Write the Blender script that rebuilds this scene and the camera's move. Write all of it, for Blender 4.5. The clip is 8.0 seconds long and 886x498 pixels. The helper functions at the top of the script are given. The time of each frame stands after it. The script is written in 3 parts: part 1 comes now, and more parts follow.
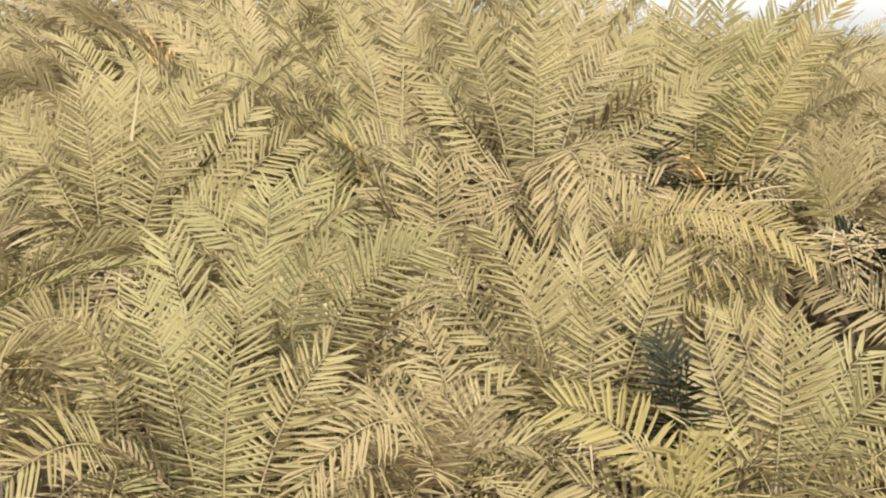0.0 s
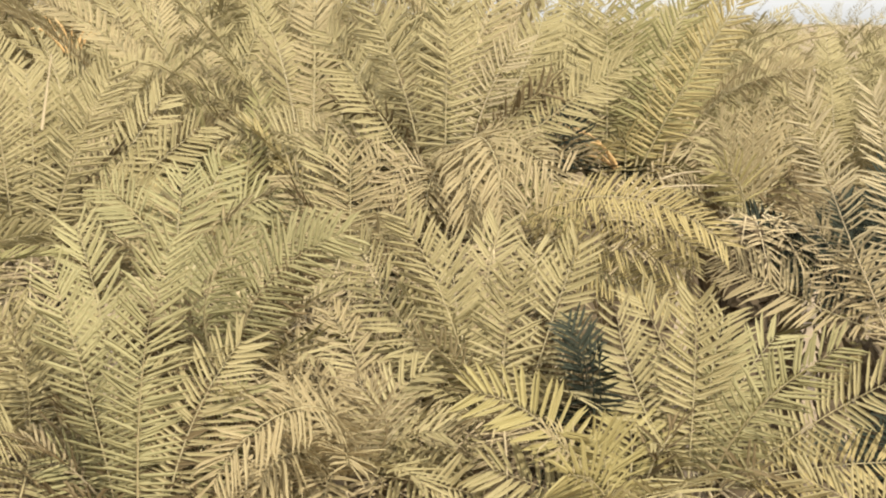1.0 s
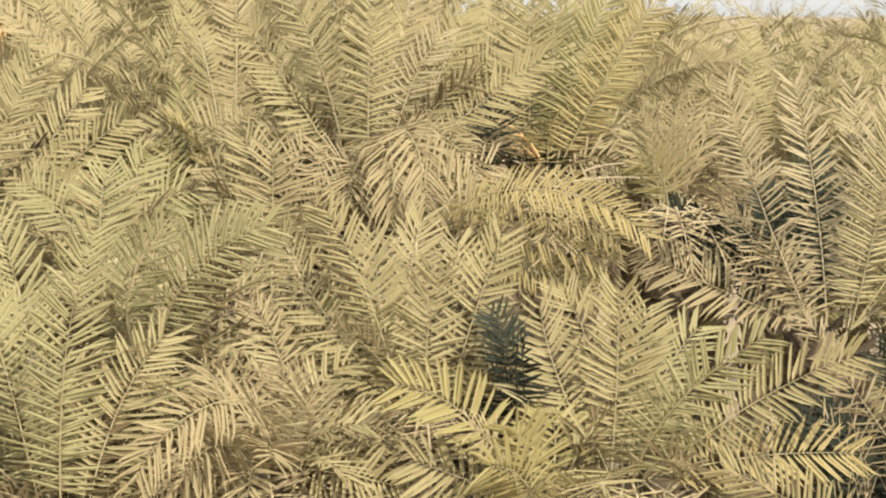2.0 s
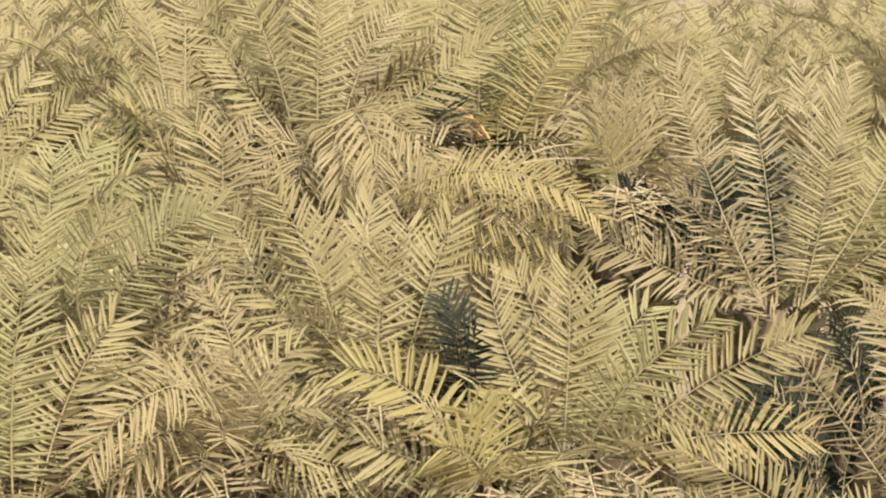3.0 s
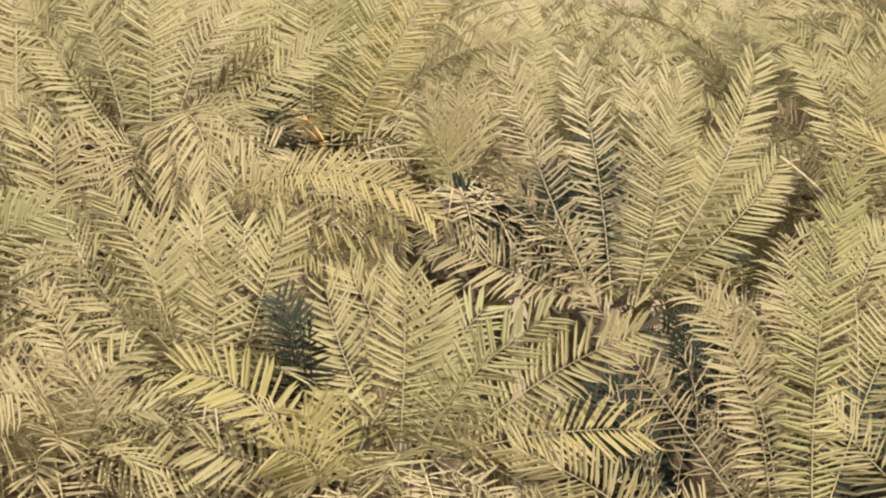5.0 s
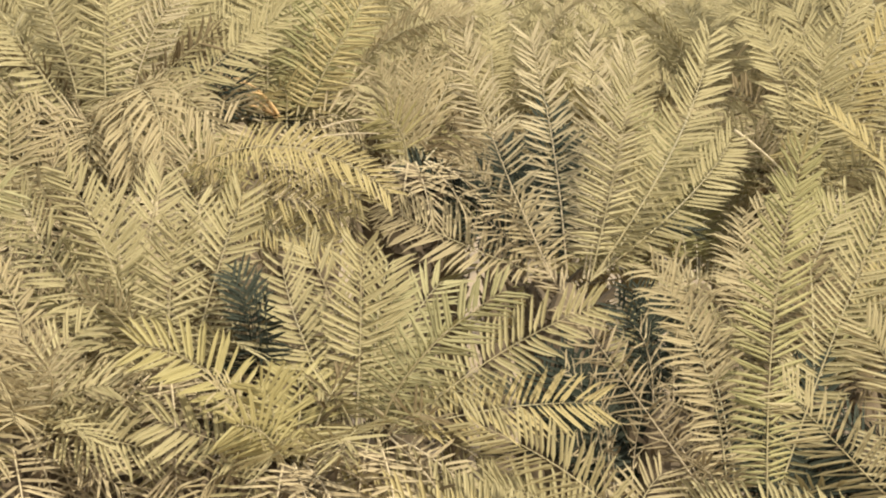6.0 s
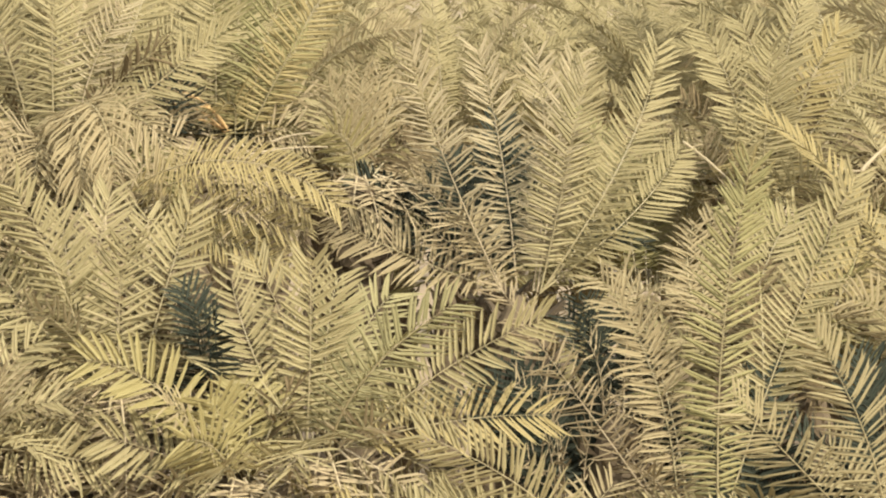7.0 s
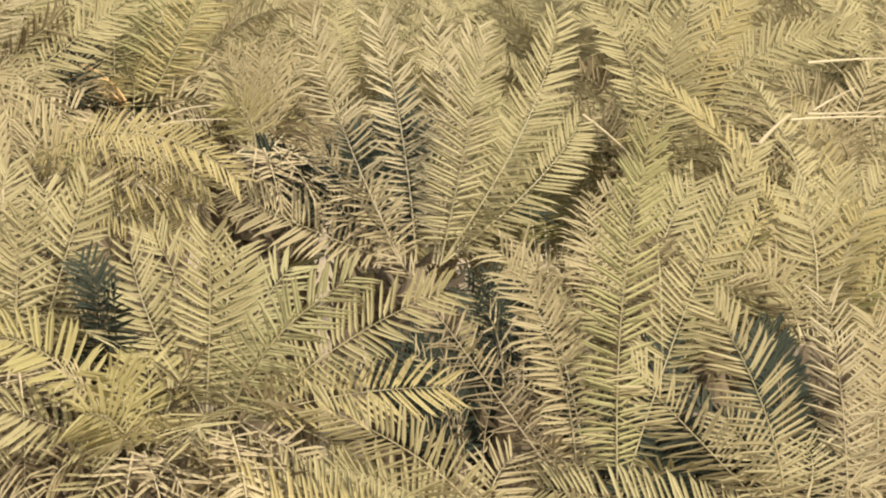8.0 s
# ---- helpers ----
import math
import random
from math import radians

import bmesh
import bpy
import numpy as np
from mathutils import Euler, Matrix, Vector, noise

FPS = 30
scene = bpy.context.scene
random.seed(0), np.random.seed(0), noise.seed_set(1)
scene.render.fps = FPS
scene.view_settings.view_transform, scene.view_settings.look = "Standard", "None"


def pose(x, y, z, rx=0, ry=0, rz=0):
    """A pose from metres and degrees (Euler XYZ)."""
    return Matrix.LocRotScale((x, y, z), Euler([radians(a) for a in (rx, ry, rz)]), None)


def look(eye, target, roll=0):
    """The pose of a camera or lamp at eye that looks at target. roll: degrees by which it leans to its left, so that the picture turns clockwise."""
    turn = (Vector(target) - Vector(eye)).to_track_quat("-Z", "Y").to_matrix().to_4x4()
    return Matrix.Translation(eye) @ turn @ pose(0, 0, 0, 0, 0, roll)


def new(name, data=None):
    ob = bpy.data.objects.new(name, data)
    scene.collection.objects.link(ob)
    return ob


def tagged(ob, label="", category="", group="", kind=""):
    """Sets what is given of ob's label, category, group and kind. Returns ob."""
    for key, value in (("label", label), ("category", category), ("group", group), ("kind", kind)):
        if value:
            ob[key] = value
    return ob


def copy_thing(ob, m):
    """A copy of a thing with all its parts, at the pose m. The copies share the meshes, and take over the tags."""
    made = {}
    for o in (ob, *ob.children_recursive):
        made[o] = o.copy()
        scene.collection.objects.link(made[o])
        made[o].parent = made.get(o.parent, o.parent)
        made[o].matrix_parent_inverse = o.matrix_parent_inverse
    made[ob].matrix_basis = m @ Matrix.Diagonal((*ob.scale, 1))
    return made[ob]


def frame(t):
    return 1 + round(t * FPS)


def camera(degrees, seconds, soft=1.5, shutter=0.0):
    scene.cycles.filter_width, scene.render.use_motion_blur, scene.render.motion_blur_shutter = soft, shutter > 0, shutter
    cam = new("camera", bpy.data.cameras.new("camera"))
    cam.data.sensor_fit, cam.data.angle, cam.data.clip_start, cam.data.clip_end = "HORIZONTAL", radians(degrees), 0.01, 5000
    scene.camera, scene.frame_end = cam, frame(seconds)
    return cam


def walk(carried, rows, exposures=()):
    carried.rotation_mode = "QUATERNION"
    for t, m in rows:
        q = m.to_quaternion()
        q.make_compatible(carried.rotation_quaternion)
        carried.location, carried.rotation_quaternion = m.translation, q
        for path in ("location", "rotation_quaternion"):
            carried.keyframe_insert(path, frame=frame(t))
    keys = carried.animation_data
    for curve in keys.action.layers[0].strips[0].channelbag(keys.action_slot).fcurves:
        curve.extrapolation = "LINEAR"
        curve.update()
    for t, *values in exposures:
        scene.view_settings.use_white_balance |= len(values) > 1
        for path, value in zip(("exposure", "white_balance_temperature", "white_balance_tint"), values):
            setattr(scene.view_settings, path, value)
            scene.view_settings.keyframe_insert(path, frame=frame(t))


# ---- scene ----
cam = camera(17.92, 8.0, soft=2.1)
# A long lens on a fixed stand at roof height, panning to the right over the crowns: seconds and the three turns.
EYE = 9.0
ROWS = [
    (0.0, 85.497, -0.699, 0.055),
    (0.5, 85.342, -0.606, -0.832),
    (1.0, 85.250, -0.500, -1.746),
    (1.5, 85.204, -0.747, -2.697),
    (1.7, 85.177, -0.659, -2.977),
    (2.8, 84.809, -0.102, -4.139),
    (3.0, 84.751, -0.093, -4.370),
    (3.5, 84.845, -0.242, -5.055),
    (4.0, 84.896, -0.191, -5.577),
    (4.5, 84.932, -0.206, -6.332),
    (4.7, 84.908, -0.086, -6.998),
    (6.0, 84.245, 0.135, -8.676),
    (6.5, 84.315, 0.276, -9.191),
    (7.0, 84.505, 0.385, -9.735),
    (7.5, 84.127, 0.125, -10.677),
    (8.0, 83.938, 0.237, -11.777),
]
walk(cam, [(t, pose(0, 0, EYE, rx, ry, rz)) for t, rx, ry, rz in ROWS])

# ---- light ----
SUN_AZ, SUN_EL = radians(-66), radians(41)   # azimuth from +x, behind the camera
scene.view_settings.exposure = 0.84
world = bpy.data.worlds.new("world")
scene.world = world
world.use_nodes = True
sky = world.node_tree.nodes.new("ShaderNodeTexSky")
sky.sky_type, sky.sun_disc = "NISHITA", False
sky.sun_elevation, sky.sun_rotation = SUN_EL, math.pi / 2 - SUN_AZ
sky.dust_density = 1.15
backing = world.node_tree.nodes["Background"]
backing.inputs["Strength"].default_value = 0.15
hazy = world.node_tree.nodes.new("ShaderNodeHueSaturation")   # a dusty, pale sky
hazy.inputs["Saturation"].default_value = 0.12
world.node_tree.links.new(sky.outputs["Color"], hazy.inputs["Color"])
world.node_tree.links.new(hazy.outputs["Color"], backing.inputs["Color"])
sun = new("sun", bpy.data.lights.new("sun", "SUN"))
sun.data.energy, sun.data.angle, sun.data.color = 3.8, radians(0.6), (1.0, 0.914, 0.785)
to_sun = Vector((math.cos(SUN_EL) * math.cos(SUN_AZ), math.cos(SUN_EL) * math.sin(SUN_AZ), math.sin(SUN_EL)))
sun.matrix_world = look(to_sun * 100, (0, 0, 0))


# ---- materials ----
def material(name, low, high, rough=0.55, scale=6.0, spread=0.35, bump=0.0, bump_scale=60.0, through_light=0.0, sheen=0.4):
    """Two tones mixed by broad and fine noise, shifted from piece to piece."""
    m = bpy.data.materials.new(name)
    m.use_nodes = True
    n, link = m.node_tree.nodes, m.node_tree.links.new
    body = n["Principled BSDF"]
    where = n.new("ShaderNodeTexCoord").outputs["Object"]
    broad, fine = n.new("ShaderNodeTexNoise"), n.new("ShaderNodeTexNoise")
    broad.inputs["Scale"].default_value, fine.inputs["Scale"].default_value = scale * 0.25, scale * 4
    fine.inputs["Detail"].default_value = 4
    link(where, broad.inputs["Vector"]), link(where, fine.inputs["Vector"])
    piece, island = n.new("ShaderNodeObjectInfo"), n.new("ShaderNodeNewGeometry")

    def add(a, b, k):
        node = n.new("ShaderNodeMath")
        node.operation = "MULTIPLY_ADD"
        link(a, node.inputs[0])
        node.inputs[1].default_value = k
        if isinstance(b, float):
            node.inputs[2].default_value = b
        else:
            link(b, node.inputs[2])
        return node.outputs[0]

    total = add(broad.outputs["Fac"], -0.25, 0.8)
    total = add(fine.outputs["Fac"], total, 0.4)
    total = add(piece.outputs["Random"], total, spread)
    total = add(island.outputs["Random Per Island"], total, spread)
    ramp = n.new("ShaderNodeValToRGB")
    ramp.color_ramp.elements[0].position, ramp.color_ramp.elements[1].position = 0.05, 0.95
    ramp.color_ramp.elements[0].color, ramp.color_ramp.elements[1].color = (*low, 1), (*high, 1)
    link(total, ramp.inputs["Fac"])
    link(ramp.outputs["Color"], body.inputs["Base Color"])
    body.inputs["Roughness"].default_value = rough
    body.inputs["Specular IOR Level"].default_value = sheen
    if bump:
        relief, grain = n.new("ShaderNodeBump"), n.new("ShaderNodeTexNoise")
        grain.inputs["Scale"].default_value = bump_scale
        link(where, grain.inputs["Vector"])
        relief.inputs["Strength"].default_value = bump
        link(grain.outputs["Fac"], relief.inputs["Height"])
        link(relief.outputs["Normal"], body.inputs["Normal"])
    if through_light:
        glow, mix = n.new("ShaderNodeBsdfTranslucent"), n.new("ShaderNodeMixShader")
        link(ramp.outputs["Color"], glow.inputs["Color"])
        mix.inputs["Fac"].default_value = through_light
        link(body.outputs[0], mix.inputs[1]), link(glow.outputs[0], mix.inputs[2])
        link(mix.outputs[0], n["Material Output"].inputs["Surface"])
    return m


LEAF = {
    "dusty": material("dusty_leaf", (0.216, 0.185, 0.085), (0.348, 0.298, 0.156), through_light=0.24, sheen=0.12, rough=0.65),
    "green": material("green_leaf", (0.14, 0.135, 0.055), (0.32, 0.285, 0.13), through_light=0.24, sheen=0.12, rough=0.65),
    "olive": material("olive_leaf", (0.195, 0.182, 0.083), (0.335, 0.302, 0.155), through_light=0.24, sheen=0.12, rough=0.65),
    "yellow": material("yellow_leaf", (0.235, 0.198, 0.078), (0.330, 0.282, 0.122), through_light=0.25, sheen=0.2),
    "gold": material("gold_leaf", (0.245, 0.196, 0.081), (0.372, 0.306, 0.143), through_light=0.24, sheen=0.12, rough=0.65),
    "pale": material("pale_leaf", (0.25, 0.21, 0.11), (0.365, 0.312, 0.168), through_light=0.24, sheen=0.12, rough=0.65),
    "pink": material("faded_leaf", (0.205, 0.168, 0.094), (0.365, 0.308, 0.182), rough=0.7, through_light=0.1, sheen=0.2),
    # near-black leaf colour that holds the shade of the gaps between crowns
    "deep": material("shade_green_leaf", (0.010, 0.014, 0.009), (0.040, 0.045, 0.031), rough=0.7, sheen=0.08),
    # straw colour; on the farther palms its paleness also stands for haze
    "straw": material("straw_haze_leaf", (0.265, 0.214, 0.115), (0.40, 0.333, 0.187), through_light=0.35, sheen=0.1, rough=0.7),
    # dark brown that carries the shadow seen between leaflets and under arches
    "brown": material("shade_brown_leaf", (0.060, 0.045, 0.022), (0.165, 0.125, 0.065), rough=0.8, sheen=0.1),
    "dry": material("dry_leaf", (0.15, 0.115, 0.062), (0.375, 0.308, 0.18), rough=0.75, through_light=0.1, sheen=0.15),
}
RIB = material("frond_rib", (0.25, 0.21, 0.105), (0.36, 0.305, 0.165), rough=0.5, bump=0.2)
DRY_RIB = material("dry_rib", (0.24, 0.19, 0.115), (0.40, 0.33, 0.20), rough=0.7, bump=0.3)
BARK = material("palm_bark", (0.045, 0.033, 0.02), (0.14, 0.105, 0.06), rough=0.9, bump=0.8, bump_scale=25)
ORANGE = material("fruit_stalk", (0.42, 0.25, 0.09), (0.62, 0.41, 0.18), rough=0.5, bump=0.2)
EARTH = material("dry_earth", (0.16, 0.12, 0.075), (0.36, 0.28, 0.18), rough=0.95, scale=1.2, bump=0.6, bump_scale=12)


# ---- building ----
def mesh_of(name, verts, faces, mat):
    data = bpy.data.meshes.new(name)
    data.from_pydata([tuple(v) for v in verts], [], faces)
    data.materials.append(mat)
    return data


def part(name, data, parent, label="", kind=""):
    ob = new(name, data)
    ob.parent = parent
    return tagged(ob, label, kind=kind)


def unit(v):
    return v / np.maximum(np.linalg.norm(v, axis=-1, keepdims=True), 1e-9)


def spine(az, el, length, droop, sway, twist, n):
    """The rib of a frond from its base: points, way along, right side and upper side, in n steps."""
    s = np.linspace(0, 1, n + 1)
    e = np.radians(el - droop * s ** 1.4)
    a = np.radians(az + sway * s)
    way = np.stack([np.cos(e) * np.cos(a), np.cos(e) * np.sin(a), np.sin(e)], 1)
    mid = unit(way[:-1] + way[1:])
    start = 0.16 * np.array([math.cos(a[0]), math.sin(a[0]), 0])   # on the rim of the crown
    points = start + np.vstack([np.zeros(3), np.cumsum(mid * (length / n), 0)])
    side = np.stack([np.sin(a), -np.cos(a), 0 * a], 1)
    upper = np.cross(side, way)
    w = np.radians(twist * (0.35 + 0.65 * s))[:, None]
    return points, way, side * np.cos(w) + upper * np.sin(w), upper * np.cos(w) - side * np.sin(w)


def tube(points, radii, sides, flat=1.0):
    """A tapered tube along points."""
    points = np.asarray(points, float)
    way = unit(np.gradient(points, axis=0))
    ref = np.where(np.abs(way[:, 2:3]) > 0.9, [[1.0, 0, 0]], [[0, 0, 1.0]])
    a = unit(np.cross(way, ref))
    b = np.cross(a, way)
    ang = np.arange(sides) * 2 * math.pi / sides
    ring = a[:, None] * np.cos(ang)[None, :, None] + b[:, None] * np.sin(ang)[None, :, None] * flat
    verts = (points[:, None] + ring * np.asarray(radii)[:, None, None]).reshape(-1, 3)
    faces = []
    for i in range(len(points) - 1):
        for j in range(sides):
            k = (j + 1) % sides
            faces.append((i * sides + j, i * sides + k, (i + 1) * sides + k, (i + 1) * sides + j))
    faces.append(tuple(range(sides))[::-1])
    faces.append(tuple(range((len(points) - 1) * sides, len(points) * sides)))
    return verts, faces


LEAFLET = [(0, 1, 2), (0, 2, 3), (1, 4, 5, 2), (2, 5, 6, 3), (4, 7, 5), (5, 7, 6)]


def leaflets(shape, rng, pairs, size=0.355, width=0.0272, lift=14, sag=0.08, ragged=0.6, detail=True, start=0.12, splay=84):
    """Keeled straight-sided leaflets in two ranks along a rib; returns verts and faces."""
    az, el, length, droop, sway, twist = shape
    n = 40
    points, way, side, upper = spine(az, el, length, droop, sway, twist, n)
    s = np.repeat(np.linspace(start, 0.995, pairs), 2)
    s = np.clip(s + rng.normal(0, 0.16 / pairs, len(s)), start, 1)
    hand = np.tile([1.0, -1.0], pairs)
    keep = rng.random(len(s)) > 0.05 * ragged
    s, hand = s[keep], hand[keep]
    m = len(s)
    x = s * n
    i = np.minimum(x.astype(int), n - 1)
    g = (x - i)[:, None]
    P = points[i] * (1 - g) + points[i + 1] * g
    T, S, N = (unit(q[i] * (1 - g) + q[i + 1] * g) for q in (way, side, upper))
    q = (s - start) / (1 - start)
    angle = np.radians(splay - (splay - 38) * q ** 1.1 + rng.normal(0, 5 * ragged, m))[:, None]
    raised = np.radians(lift + rng.normal(0, 9 * ragged, m))[:, None]
    out = hand[:, None] * S * np.cos(raised) + N * np.sin(raised)
    D = unit(T * np.cos(angle) + out * np.sin(angle))
    long = size * (0.5 + 0.5 * np.sin(math.pi * np.clip(0.16 + 0.72 * q, 0, 1))) * rng.normal(1, 0.08 * ragged, m)
    long = np.maximum(long, 0.08)[:, None]
    lean = np.radians(rng.normal(0, 12, m))[:, None] * hand[:, None]
    W = unit(T - (T * D).sum(1, keepdims=True) * D)
    up = np.cross(D, W) * hand[:, None]
    up = np.where((up * N).sum(1, keepdims=True) < 0, -up, up)
    W = W * np.cos(lean) + up * np.sin(lean)
    wide = width * (0.8 + 0.4 * rng.random(m))[:, None] * np.minimum(1, 0.6 + 0.4 * long / size)
    fall = np.array([0, 0, -1.0]) * sag
    curl = W * long * (0.03 + rng.normal(0, 0.09 * ragged, m))[:, None]   # leaflets bow a little along the rib
    a, b, c = P + D * long * 0.16 - curl * 0.3, P + D * long * 0.74 + fall * long * 0.45 + curl * 0.25, P + D * long + fall * long + curl
    keel = -up * wide * 0.28
    if detail:
        block = np.stack([P, a - W * wide / 2, a + keel, a + W * wide / 2, b - W * wide * 0.43, b + keel * 0.7, b + W * wide * 0.43, c], 1)
        face = LEAFLET
    else:
        a = P + D * long * 0.45 + fall * long * 0.2
        block = np.stack([P, a - W * wide / 2, a + keel, a + W * wide / 2, c], 1)
        face = [(0, 1, 2), (0, 2, 3), (1, 4, 2), (2, 4, 3)]
    k = block.shape[1]
    return block.reshape(-1, 3), [tuple(v + r * k for v in fc) for r in range(m) for fc in face]


def rib(shape, rng, thick=0.012, steps=16):
    points, way, side, upper = spine(*shape, steps)
    radii = thick * (0.16 + 0.84 * (1 - np.linspace(0, 1, steps + 1)) ** 1.2)
    return tube(points, radii, 5, 0.8)


SPACING = 0.0445   # between leaflets of one rank
HABIT = {   # leaflets of the fronds that are not full and fresh
    "sparse": dict(gap=1.5, size=0.30, width=0.018, ragged=1.6),
    "withered": dict(gap=1.1, size=0.28, width=0.018, ragged=1.5),
    # the next two wear the dark brown that stands for shade
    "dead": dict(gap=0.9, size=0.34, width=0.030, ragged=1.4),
    "brown": dict(gap=0.8, size=0.20, width=0.026, ragged=1.6),
    "thin": dict(gap=0.9, size=0.36, width=0.024, sag=0.45, ragged=0.9),
    "shag": dict(gap=0.9, size=0.34, width=0.023, sag=0.2, ragged=1.1),
    "tuft": dict(gap=0.8, size=0.30, width=0.018, ragged=1.0, splay=42),
    "dry": dict(gap=1.0, size=0.34, width=0.025, ragged=1.0),
    "pink": dict(gap=1.0, size=0.32, width=0.022, ragged=0.9),
}


def frond(palm, shape, tone="dusty", seed=0, apart=False, gap=1.0, **how):
    """One feather leaf of a palm: the rib, and under it its leaflets. shape: azimuth, elevation, length, droop, sway, twist."""
    rng = np.random.default_rng(seed)
    how = dict(how, gap=gap) if tone not in HABIT else dict(HABIT[tone])
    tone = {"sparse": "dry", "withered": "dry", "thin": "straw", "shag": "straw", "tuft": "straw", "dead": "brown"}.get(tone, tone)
    pairs = max(9, round(0.88 * shape[2] / (SPACING * how.pop("gap"))))
    r = part("frond", mesh_of("frond", *rib(shape, rng), {"dry": DRY_RIB, "pink": DRY_RIB, "deep": LEAF["deep"]}.get(tone, RIB)), palm, FROND_LABEL[tone])
    verts, faces = leaflets(shape, rng, pairs, **how)
    if apart:   # the most open fronds: every leaflet by itself
        for k in range(len(verts) // 8):
            part("leaflet", mesh_of("leaflet", verts[8 * k:8 * k + 8], LEAFLET, LEAF[tone]), r)
        return r
    part("blade", mesh_of("blade", verts, faces, LEAF[tone]), r)
    return r


FROND_LABEL = {"dusty": "", "olive": "", "green": "fresh green feather frond", "yellow": "yellowing feather frond", "dry": "withered straw-brown frond",
               "gold": "golden-olive feather frond", "pale": "pale bleached stiff frond", "pink": "faded pinkish-tan dry frond",
               "deep": "dark blue-green frond with shade put into its colour", "straw": "dusty straw-coloured feather frond",
               "brown": "dark-brown frond with shade put into its colour"}


def trunk(palm, height, seed):
    """A tapered stem ringed with old leaf bases."""
    rng = np.random.default_rng(seed)
    n = 14
    z = np.linspace(-height, -0.25, n + 1)
    z = np.append(z, (-0.12, -0.02))
    r = 0.20 + 0.05 * np.exp(-(z + height) * 1.5) + 0.03 * np.exp(z * 1.2)
    r[-3:] *= (0.75, 0.45, 0.1)
    lean = np.stack([0.04 * np.sin(z * 0.8 + seed), 0.04 * np.cos(z * 0.7 + seed), z], 1)
    part("trunk", mesh_of("trunk", *tube(lean, r, 12), BARK), palm)
    verts, faces = [], []
    rows = int(height / 0.16)
    for k in range(rows * 5):
        h = -0.2 - k / (rows * 5) * (height - 0.2)
        a = k * 2.39996 + rng.normal(0, 0.05)
        rad = 0.205 + 0.05 * math.exp(-(h + height) * 1.5) + 0.03 * math.exp(h * 1.2)
        o, t, w = np.array([math.cos(a), math.sin(a), 0]), np.array([-math.sin(a), math.cos(a), 0]), 0.075
        out = 0.07 + 0.05 * rng.random() + 0.10 * math.exp(h * 2)
        p = o * (rad - 0.03) + np.array([0, 0, h])
        up = np.array([0, 0, 0.15])
        v = [p - t * w, p + t * w, p + t * w * 0.6 + up + o * out, p - t * w * 0.6 + up + o * out, p + o * out * 0.9 + up * 0.3]
        base = len(verts)
        verts += v
        faces += [tuple(base + i for i in f) for f in ((0, 1, 4), (1, 2, 4), (2, 3, 4), (3, 0, 4), (0, 3, 2, 1))]
    part("bark_sheath", mesh_of("bark_sheath", verts, faces, BARK), palm, "rough grey-brown stubs of cut leaf stalks")


def date_palm(place, label="", group="date palms of the grove"):
    palm = new("date_palm")
    palm.empty_display_size = 0.3
    palm.location = place
    return tagged(palm, label or "bushy date palm with dusty olive feather fronds", "palm tree", group)


def fill(palm, seed, count, az=(0, 360), el=(-30, 75), length=(2.8, 3.9), tones=("dusty", "dusty", "dusty", "dusty", "gold", "dusty", "dusty", "green", "dry"), **how):
    """The rest of a crown: fronds set round it in a spiral."""
    rng = np.random.default_rng(seed)
    for k in range(count):
        q = (k + 0.5) / count
        e = el[0] + (el[1] - el[0]) * q
        a = az[0] + (az[1] - az[0]) * ((k * 0.381966 + rng.normal(0, 0.02)) % 1)
        shape = (a, e + rng.normal(0, 5), rng.uniform(*length), rng.uniform(45, 85) * (1 - 0.3 * q), rng.normal(0, 12), rng.normal(0, 30))
        tone = tones[int(rng.integers(len(tones)))]
        if e < -5 and rng.random() < 0.6:
            tone = "dry"
        frond(palm, shape, tone, seed=seed * 1000 + k, **how)


def crown(palm, seed, shapes, apart=(), **how):
    """The fronds of one palm: azimuth, elevation, length, droop, sway, twist and tone of each; apart: those with single leaflets."""
    for k, (*shape, tone) in enumerate(shapes):
        frond(palm, shape, tone, seed=seed * 1000 + 500 + k, apart=k in apart, **how)


def stalk(palm, name, start, end, bow, thick, mat, label=""):
    """A bare curved stalk of a palm between two places near its crown."""
    s = np.linspace(0, 1, 9)[:, None]
    line = np.array(start) * (1 - s) + np.array(end) * s + np.array(bow) * 4 * s * (1 - s)
    part(name, mesh_of(name, *tube(line, thick * (1 - 0.55 * s[:, 0]), 6), mat), palm, label)


def stalk_fan(palm, seed, count, turn, rise, length, thick, mat, label):
    """Bright stalks that spring from the heart of a crown."""
    rng = np.random.default_rng(seed)
    front = np.array((0, -0.3, 0.1))
    for k in range(count):
        a, e = radians(rng.uniform(*turn)), radians(rng.uniform(*rise))
        n = rng.uniform(*length)
        end = n * np.array([math.cos(a) * math.cos(e), math.sin(a) * math.cos(e), math.sin(e)])
        stalk(palm, "fruit_stalk", 0.12 * end + front, end + front, (0, 0, 0.14 * n), thick, mat, label)


